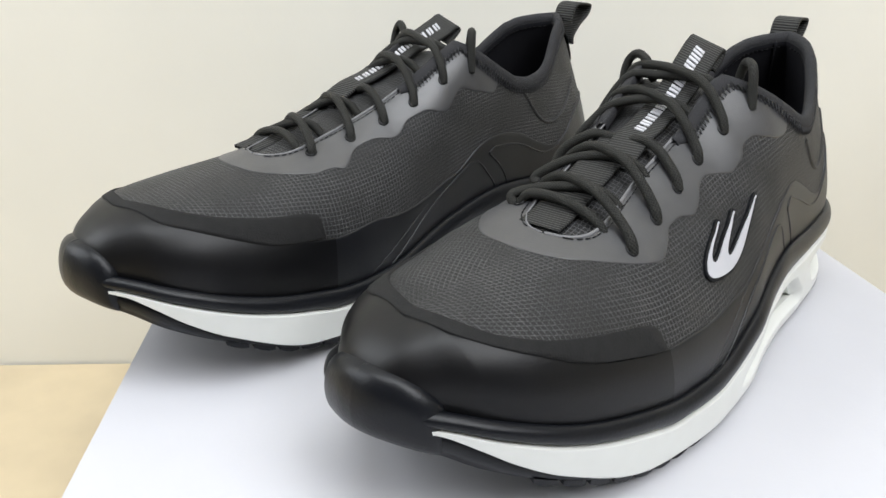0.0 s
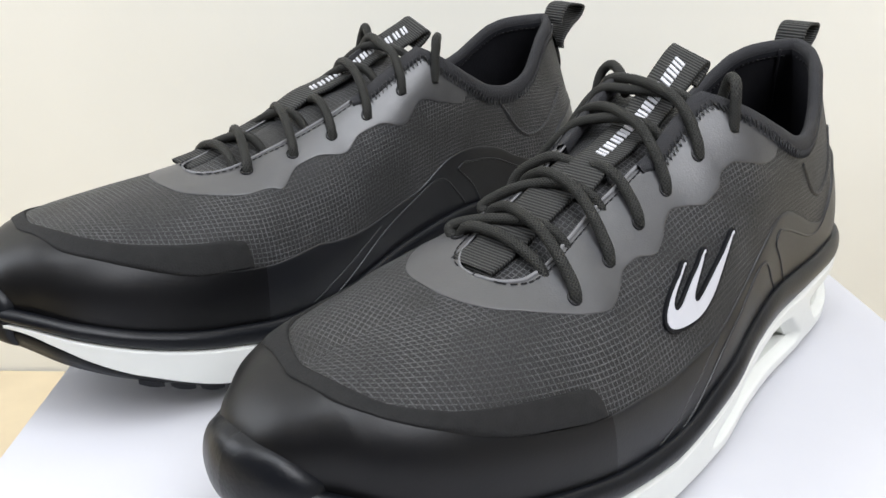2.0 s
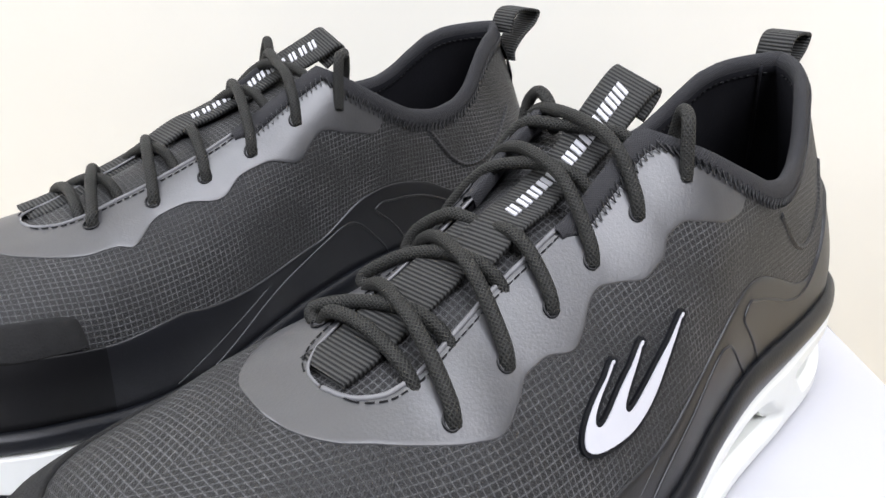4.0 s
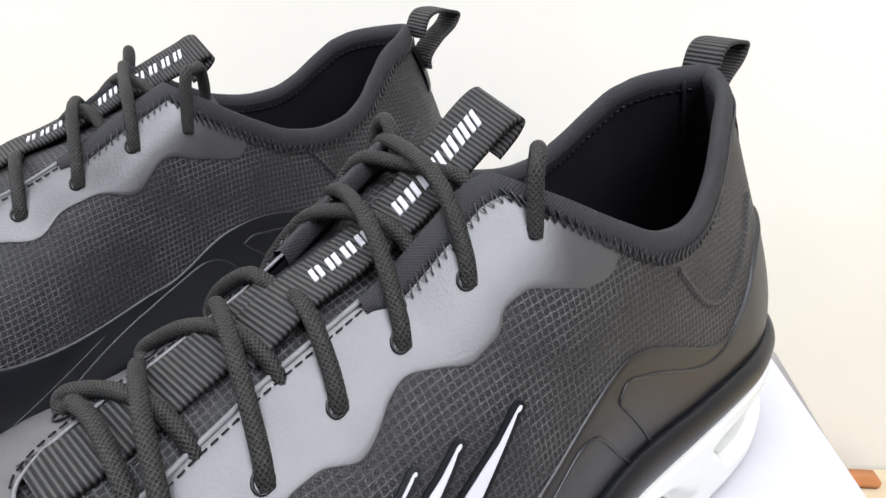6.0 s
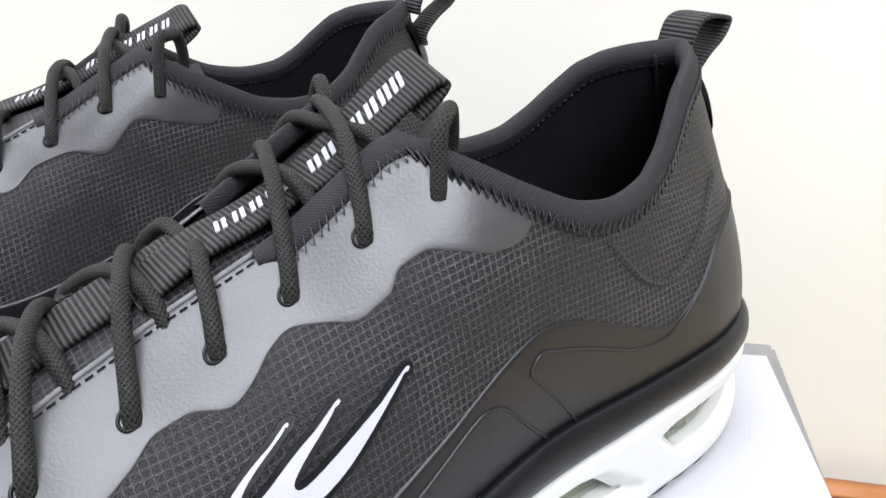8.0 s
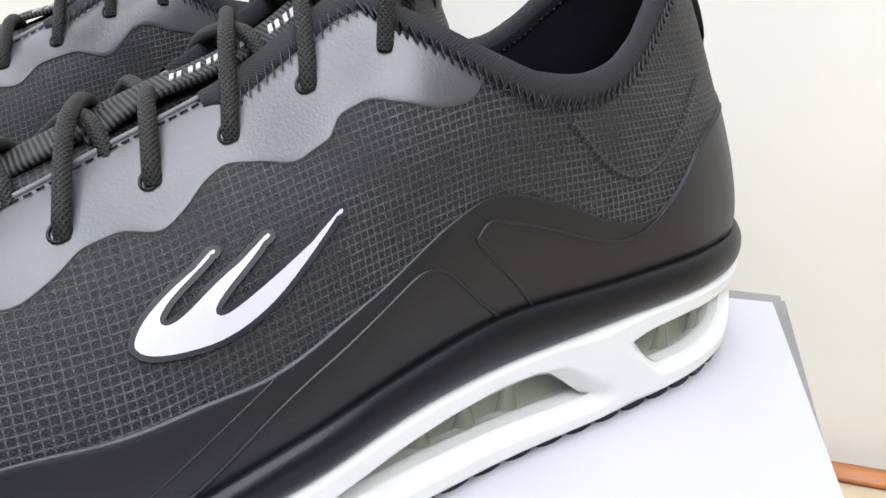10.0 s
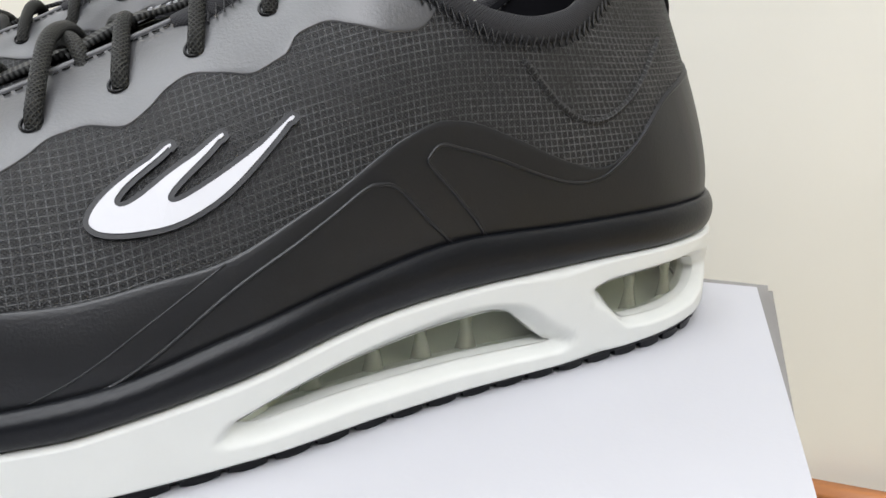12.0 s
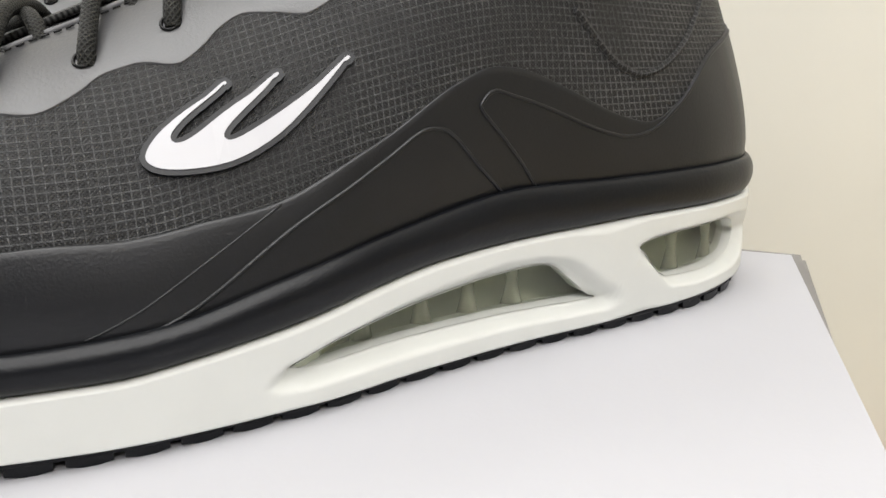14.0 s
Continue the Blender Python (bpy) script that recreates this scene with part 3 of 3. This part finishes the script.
    us = stations(U0, U1, 170)
    for inner in (False, True):
        rows = []
        for u in us:
            top = phi_top(u, inner)
            base = math.pi if inner else 0.0
            rows.append([at(form(u, base + (top - base) * t)) for t in np.linspace(0, 1, 46)])
        grid(b, rows)
    part("upper", b, M_FABRIC, shoe, "black ripstop mesh upper")
    b = bmesh.new()
    for inner in (False, True):
        rows = []
        for u in us:
            if u > 0.10:
                top = phi_top(u, inner)
                base = math.pi if inner else 0.0
                rows.append([at(form(u, base + (top - base) * t, -0.0035 if t < 1 else -0.001)) for t in np.linspace(0, 1, 20)])
        grid(b, rows)
    part("lining", b, M_LINING, shoe, "dark padded lining")
    b = bmesh.new()
    grid(b, [[at((u, v_in(u) + 0.006 + (v_out(u) - v_in(u) - 0.012) * t, z_band(u) + 0.004)) for t in np.linspace(0, 1, 8)] for u in np.linspace(0.08, 0.315, 30)])
    part("insole", b, M_LINING, shoe, "dark insole")
    # ---- overlays
    def low(u, inner):
        return 0.0

    def side_edge(u, inner):
        if u <= 0.0285:
            return math.pi / 2
        return lay_phi(u, (side_in if inner else side_out)(u), inner)
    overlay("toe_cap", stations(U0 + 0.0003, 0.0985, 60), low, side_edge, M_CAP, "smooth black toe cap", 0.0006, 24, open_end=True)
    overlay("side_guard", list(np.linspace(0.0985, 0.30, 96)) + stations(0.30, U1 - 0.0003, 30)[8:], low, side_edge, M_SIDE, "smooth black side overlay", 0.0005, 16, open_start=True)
    b = bmesh.new()
    rows = []
    for f in list(np.linspace(0.396, 0.62, 14)) + list(np.linspace(0.66, math.pi / 2, 24)) + list(np.linspace(math.pi / 2, math.pi - 0.72, 24))[1:] + list(np.linspace(math.pi - 0.68, math.pi - 0.44, 14)):
        g = f if f <= math.pi / 2 else math.pi - f
        ulo, uhi = ((cap_out, guard_out) if f <= math.pi / 2 else (cap_in, guard_in))
        a, c = ulo(g) - 0.0010, uhi(g)
        g = lay_phi((a + c) / 2, g, f > math.pi / 2)
        f = g if f <= math.pi / 2 else math.pi - g
        rows.append([at(form(a, f, 0.0))] + [at(form(a + (c - a) * t, f, 0.0009)) for t in np.linspace(0, 1, 8)] + [at(form(c + 0.0003, f, 0.0))])
    grid(b, rows)
    part("toe_guard", b, M_MATTE, shoe, "matte black toe guard")
    overlay("eyestay", list(np.linspace(0.0785, 0.10, 30)) + list(np.linspace(0.1006, 0.2105, 90)) + list(np.linspace(0.211, 0.2134, 8)), lambda u, i: lay_phi(u, (eyestay_in if i else eyestay_out)(u), i),
            lambda u, i: min(below(u, i, 0.0054 * smooth(0.154, 0.164, u)), math.pi / 2), M_EYESTAY, "grey film eyestay with wavy edge", 0.0003, 16)
    # ---- pressed lines
    for inner in (False, True):
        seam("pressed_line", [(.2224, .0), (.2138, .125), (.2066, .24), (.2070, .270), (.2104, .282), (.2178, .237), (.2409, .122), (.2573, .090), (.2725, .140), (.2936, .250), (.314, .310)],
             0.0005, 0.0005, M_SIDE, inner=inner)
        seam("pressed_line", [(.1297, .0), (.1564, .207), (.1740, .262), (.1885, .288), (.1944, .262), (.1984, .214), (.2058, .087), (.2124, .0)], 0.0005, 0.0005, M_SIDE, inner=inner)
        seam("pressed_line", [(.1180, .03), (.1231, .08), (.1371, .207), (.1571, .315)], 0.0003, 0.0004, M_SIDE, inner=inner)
        seam("heel_ridge", [(.2382, .446), (.2514, .282), (.2652, .237), (.2843, .304), (.3021, .431)], 0.0011, -0.0003, M_FABRIC, inner=inner)
    # ---- heel patch
    b = bmesh.new()
    for inner in (False, True):
        grid(b, [[at(form(u, math.pi - f if inner else f, 0.0016 * math.sin(math.pi * t) ** 0.5)) for t, f in ((t, 0.50 + 0.30 * t) for t in np.linspace(0, 1, 10))] for u in stations(0.318, U1 - 0.0002, 14)[4:]])
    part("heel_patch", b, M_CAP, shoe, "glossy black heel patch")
    # ---- collar
    rim_us = list(np.linspace(0.157, 0.20, 40)) + list(np.linspace(0.2015, 0.30, 56)) + stations(0.30, U1 - 0.0002, 40)[14:]
    rows = []
    for inner, us_rim in ((False, rim_us), (True, rim_us[::-1])):
        for u in us_rim:
            row = []
            for d, o, up in ((.0060, 0.0001, 0), (.0056, 0.0008, 0), (.0042, 0.0013, 0), (.0024, 0.0016, 0), (.0009, 0.0014, 0), (0.0, 0.0008, .0007), (0.0, -0.0004, .0011), (0.0, -0.0016, .0009), (.0004, -0.0026, 0), (.0018, -0.0032, 0),
                             (.0034, -0.0034, 0)):
                f = below(u, inner, d * (0.55 + 0.45 * smooth(0.157, 0.163, u)))
                q = form(u, math.pi - f if inner else f, o)
                row.append(at((q[0], q[1], q[2] + up)))
            rows.append(row)
    b = bmesh.new()
    grid(b, rows)
    part("collar", b, M_COLLAR, shoe, "padded black knit collar")
    for inner in (False, True):
        # zigzag stitches under the band
        count, dist, last, pts = 0, 0.0, None, []
        for u in np.linspace(0.160, 0.3255, 700):
            t0 = phi_top(u, inner)
            p = form(u, t0)
            dist += (p - last).length if last else 0
            last = p
            if dist > count * 0.0011:
                f = below(u, inner, 0.0046 if count % 2 else 0.0074)
                pts.append(at(form(u, math.pi - f if inner else f, 0.0016 if count % 2 else 0.0008)))
                count += 1
        b = bmesh.new()
        tube(b, pts, 0.00030, 5)
        part("stitching", b, M_THREAD, shoe, "black zigzag stitching")
        # row of stitches inside the rim
        b = bmesh.new()
        for u in np.arange(0.205, 0.322, 0.0026):
            tube(b, [at(form(q, math.pi - below(q, True, 0.0050) if inner else below(q, False, 0.0050), -0.0036)) for q in (u, u + 0.0008, u + 0.0016)], 0.0004, 5)
        part("rim_stitching", b, M_CAP, shoe, "black stitches inside the rim")
        # pale cut edge of the throat
        b = bmesh.new()
        tube(b, [at(form(u, phi_top(u, inner), 0.0002)) for u in list(np.linspace(0.0916, 0.0935, 8)) + list(np.linspace(0.094, 0.11, 24)) + list(np.linspace(0.112, 0.158, 24))], 0.0004 if inner == (lacing > 0) else 0.0007, 6)
        part("throat_edge", b, M_EDGE, shoe, "pale grey cut edge of the throat")
        # edge stitches of the throat
        b = bmesh.new()
        for u in np.arange(0.0925, 0.157, 0.0024):
            def edge(q):
                f = below(q, inner, 0.0019)
                return at(form(q, math.pi - f if inner else f, 0.0006))
            tube(b, [edge(u), edge(u + 0.0008), edge(u + 0.0016)], 0.00022, 5)
        part("edge_stitching", b, M_CAP, shoe, "black edge stitches")
    b = bmesh.new()
    tube(b, [at(form(0.3215 - 0.004 * t, math.pi - (math.pi - phi_top(0.3215, True)) * (0.97 - 0.9 * t), -0.0040)) for t in np.linspace(0, 1, 14)], 0.0006, 6)
    part("lining_seam", b, M_LINING, shoe, "dark upright seam of the lining")
    # ---- tongue and webbing
    def tong(u, v, h=0.0):
        return (u, v, top_at(u, v) - 0.0012 + h)
    b = bmesh.new()
    rows = []
    for u in np.linspace(0.089, 0.213, 40):
        rows.append([at(tong(u, v_mid(u) + w, -0.0004 - 0.0035 * smooth(0.150, 0.172, u) - 3.0 * abs(w) ** 2 - (0.006 + 0.5 * abs(w)) * smooth(0.19, 0.213, u))) for w in np.linspace(-0.026 + 0.016 * smooth(0.185, 0.213, u), 0.019 - 0.009 * smooth(0.185, 0.213, u), 20)])
    under = [[(p[0], p[1], p[2] - 0.004) for p in rows[-1]]]
    grid(b, rows + under)
    part("tongue", b, M_FABRIC, shoe, "black ripstop tongue")
    c0 = -0.0042 * lacing

    def strap(name, spec, half, mat, lbl, thick=0.0014, lean=None):
        """A flat band along (u, height) with its width across the shoe; lean tips it sideways, by u."""
        p = spline([(u, h, c) for u, h, c in spec], 10)
        rows = []
        for k, q in enumerate(p):
            nxt, prv = p[min(k + 1, len(p) - 1)], p[max(k - 1, 0)]
            d = Vector((nxt[0] - prv[0], 0, nxt[1] - prv[1])).normalized()
            nr = Vector((-d.z, 0, d.x)) * thick
            tip = lean(q[0]) if lean else 0.0
            top = [Vector(at((q[0], q[2] + w, q[1] - tip * w))) for w in np.linspace(-half, half, 7)]
            rows.append(top + [v - nr for v in top[::-1]] + top[:1])
        b = bmesh.new()
        grid(b, rows)
        return part(name, b, mat, shoe, lbl)

    def zt(u, c, h):
        return (u, top_at(u, c) + h, c)
    strap("tongue_webbing", [zt(u, c0 - 0.0045 * lacing, 0.0002) for u in (.095, .105, .115, .125, .135, .15)], 0.0080, M_WEB, "ribbed black webbing on the tongue")
    more, drop = (0.0, 0.0) if lacing > 0 else (0.004, 0.0035)

    def lean(u):
        return 0.33 * lacing * smooth(0.165, 0.205, u)
    strap_spec = [(.1345, .0860, c0), (.142, .0905, c0), (.150, .0945, c0), (.160, .0975, c0), (.175, .1035, c0), (.184, .1085, c0), (.193 + more * .5, .1150 - drop * .6, c0), (.202 + more, .1212 - drop, c0),
                  (.2070 + more, .1238 - drop, c0), (.2100 + more, .1240 - drop, c0), (.2112 + more, .1222 - drop, c0), (.2085 + more, .1190 - drop, c0), (.203 + more, .1150 - drop, c0)]
    tab = strap("tongue_tab", strap_spec, 0.0072, M_WEB, "ribbed black webbing pull tab with white print", lean=lean)
    # printed word on the tab, each letter as two plain slanted bars
    sp = spline(strap_spec[:10], 30)
    for u in (.1534, .1577, .1618, .1658, .1697, .1765, .1803, .1842, .1880 + more * .4, .1918 + more * .6, .1955 + more * .8, .1990 + more):
        b = bmesh.new()
        for du in (0.0, 0.0017):
            vs = []
            for w, skew in ((0.0020, 0.0), (-0.0024, 0.0012)):
                for e in (0.0, 0.0010):
                    q = min(sp, key=lambda g: abs(g[0] - (u + du + skew + e)))
                    vs.append((u + du + skew + e, c0 + w * lacing, q[1] - lean(q[0]) * w * lacing + 0.0004))
            vs = [vs[0], vs[1], vs[3], vs[2]]
            bv = [b.verts.new(at(v)) for v in vs + [(x, y, z - 0.0006) for x, y, z in vs]]
            b.faces.new(bv[:4])
            for k in range(4):
                b.faces.new((bv[k], bv[(k + 1) % 4], bv[4 + (k + 1) % 4], bv[4 + k]))
        part("print_mark", b, M_SILVER, tab, "white printed bars", flat=True)
    # ---- heel pull loop
    strap("heel_loop", [(.2995, .1175, -.003), (.2998, .1215, -.003), (.3020, .1262, -.003), (.3065, .1283, -.003), (.3145, .1280, -.003), (.3180, .1262, -.003), (.3155, .1212, -.003),
                        (.3090, .1160, -.003), (.3040, .1100, -.003), (.3042, .1055, -.003)], 0.0062, M_WEB, "black webbing heel pull loop", 0.0012)
    # ---- laces
    def lace(pts):
        b = bmesh.new()
        tube(b, [at(p) for p in spline(pts, 9)], 0.00185, 12)
        part("lace", b, M_LACE, shoe, "round braided black lace")

    def lp(u, s, h):
        """A place over the throat: s runs from -1 at one row of eyelets to 1 at the row that the cords run down to."""
        vm = v_mid(u)
        s *= lacing
        v = vm + (s * (eye_out(u) - vm) if s > 0 else -s * (eye_in(u) - vm))
        return (u, v, top_at(u, v) + h)
    for k, u in enumerate(EYES[:5]):
        # cord from under the far edge, over the bar and down into its eyelet
        if k == 2:
            lace([lp(u + .0060, -.05, .0000), lp(u + .0045, .20, .0024), lp(u + .0028, .50, .0034), lp(u + .0012, .80, .0028), lp(u + .0002, .95, .0018), lp(u, 1.0, -.0006)])
        else:
            lace([lp(u + .0160, -1.0, -.0030), lp(u + .0148, -.82, .0010), lp(u + .0110, -.40, .0040), lp(u + .0060, .20, .0054), lp(u + .0030, .60, .0044), lp(u + .0010, .88, .0028), lp(u + .0002, .97, .0016), lp(u, 1.0, -.0008)])
        # bar out of the other eyelet, over the edge and across
        if k != 2:
            lace([lp(u, -1.08, -.0008), lp(u + .0006, -1.20, .0022), lp(u + .0026, -1.12, .0030), lp(u + .0062, -.78, .0022), lp(u + .0088, -.35, .0018), lp(u + .0100, .05, .0022), lp(u + .0110, .35, .0012), lp(u + .0118, .58, -.0022)])
        else:
            lace([lp(u, -1.08, -.0008), lp(u + .0006, -1.20, .0022), lp(u + .0025, -1.08, .0044), lp(u + .0045, -.70, .0030), lp(u + .0055, -.45, .0010), lp(u + .0060, -.2, -.0010)])
        for side_s in (1, -1):
            b = bmesh.new()
            c = Vector(lp(u - .0004, side_s * .985, .0006))
            e1, e2 = (Vector(lp(u + .001, side_s * .985, .0006)) - c).normalized(), (Vector(lp(u - .0004, side_s * 1.03, .0006)) - c).normalized()
            tube(b, [at(c + (e1 * math.cos(t) + e2 * math.sin(t)) * 0.0022) for t in np.linspace(0, 2 * math.pi, 17)], 0.0004, 5, cap=False)
            part("eyelet", b, M_CAP, shoe, "black eyelet ring")
    u = EYES[0]
    lace([lp(u + .001, -1.0, -.0005), lp(u + .0008, -.84, .0030), lp(u + .0012, -.5, .0030), lp(u + .0005, -.05, .0026), lp(u - .0008, .40, .0014), lp(u - .0012, .62, -.0022)])
    u = EYES[5]
    lace([lp(u, 1.0, -.0008), lp(u + .0005, .98, .0020), lp(u + .0022, .90, .0085), (u + .0060, lp(u + .006, .78, 0)[1], .1185), (u + .0095, lp(u + .0095, .64, 0)[1], .1180), (u + .0115, lp(u + .0115, .55, 0)[1], .1110), (u + .0115, lp(u + .0115, .5, 0)[1], .1040)])
    lace([lp(u, -1.0, -.0010), (u + .0015, lp(u, -1.0, 0)[1], .1110), (u + .0018, lp(u, -.94, 0)[1], .1160), (u + .0005, lp(u, -.80, 0)[1], .1182), (u - .0012, lp(u, -.64, 0)[1], .1160), (u - .0030, lp(u, -.52, 0)[1], .1110), lp(u - .006, -.45, -.0010)])
    # ---- emblem
    if emblem:
        tip = {3, 10, 17}
        outline = [(.1324, .633), (.1357, .685), (.1424, .723), (.1511, .745), (.1497, .723), (.1417, .685), (.1384, .650), (.1391, .628), (.1424, .630), (.1497, .670), (.1617, .700),
                   (.1591, .670), (.1511, .618), (.1484, .590), (.1488, .573), (.1517, .570), (.1631, .600), (.1764, .633), (.1738, .608), (.1664, .556), (.1584, .508), (.1497, .491), (.1424, .517),
                   (.1357, .556), (.1328, .595)]
        pts = []
        n_o = len(outline)
        for k in range(n_o):
            a, p, c = outline[k - 1], outline[k], outline[(k + 1) % n_o]
            if k in tip:
                pts.append(p)
            else:
                for t in (0.0, 0.33, 0.67, 1.0):
                    q0 = tuple((a[j] + p[j]) / 2 for j in (0, 1)) if k - 1 not in tip else tuple(a[j] * 0.4 + p[j] * 0.6 for j in (0, 1))
                    q1 = tuple((c[j] + p[j]) / 2 for j in (0, 1)) if (k + 1) % n_o not in tip else tuple(c[j] * 0.4 + p[j] * 0.6 for j in (0, 1))
                    pts.append(tuple(q0[j] * (1 - t) ** 2 + 2 * p[j] * t * (1 - t) + q1[j] * t * t for j in (0, 1)))
        clean = [pts[0]]
        for p in pts[1:]:
            if abs(p[0] - clean[-1][0]) + abs(p[1] - clean[-1][1]) * 0.05 > 1e-5:
                clean.append(p)

        def on(q):
            f = lay_phi(q[0], q[1], False)
            p = form(q[0], f, 0.0)
            return p, (form(q[0], f, 0.001) - p).normalized()
        tips = {outline[k] for k in tip}
        rim = []
        for k, q in enumerate(clean):
            p, nrm = on(q)
            if q in tips:
                # a blunt rounded end for each prong
                a, c = on(clean[k - 1])[0], on(clean[(k + 1) % len(clean)])[0]
                d = (p - (a + c) / 2).normalized()
                e = nrm.cross(d)
                if e.dot(a - c) < 0:
                    e = -e
                rim += [(p - d * 0.0014 + e * 0.0009, nrm), (p - d * 0.0004 + e * 0.0007, nrm), (p, nrm), (p - d * 0.0004 - e * 0.0007, nrm), (p - d * 0.0014 - e * 0.0009, nrm)]
            else:
                rim.append((p, nrm))
        middle = sum((p for p, _ in rim), Vector()) / len(rim)
        low_k = min(range(len(rim)), key=lambda k: rim[k][0].z)
        turn = 1 if rim[low_k][1].cross(rim[(low_k + 1) % len(rim)][0] - rim[low_k - 1][0]).dot(rim[low_k][0] - middle) > 0 else -1

        def plate(name, grow, off, mat, lbl):
            n = len(rim)
            b = bmesh.new()
            top, low_v = [], []
            for k in range(n):
                p, nrm = rim[k]
                w = nrm.cross(rim[(k + 1) % n][0] - rim[k - 1][0]).normalized() * turn * grow
                top.append(b.verts.new(at(p + w + nrm * off)))
                low_v.append(b.verts.new(at(p + w)))
            f = b.faces.new(top)
            for k in range(n):
                b.faces.new((top[k], top[(k + 1) % n], low_v[(k + 1) % n], low_v[k]))
            bmesh.ops.triangulate(b, faces=[f])
            return part(name, b, mat, shoe, lbl, flat=True)
        plate("emblem_border", 0.0006, 0.0010, M_RUBBER, "black raised border of the emblem")
        plate("emblem", -0.0005, 0.0013, M_SILVER, "glossy white three-pronged emblem")
    return shoe


def ring_normal(rg, k):
    (xa, ya), (xb, yb) = rg[k - 2][1:], rg[(k + 2) % len(rg)][1:]
    tx, ty = xb - xa, yb - ya
    l = math.hypot(tx, ty)
    return -ty / l, tx / l


near = make_shoe(1, "black sneaker with white midsole and white emblem on paper", 1, True)
near.matrix_world = pose(-0.02, 0.17, 0, 0, 0, 50)
far = make_shoe(-1, "black sneaker with white midsole standing beside its pair", -1, False)
far.matrix_world = pose(-0.1473, 0.2583, 0.0054, 0, 0, 44.7) @ pose(0, 0, 0, 0.6, 1.05)
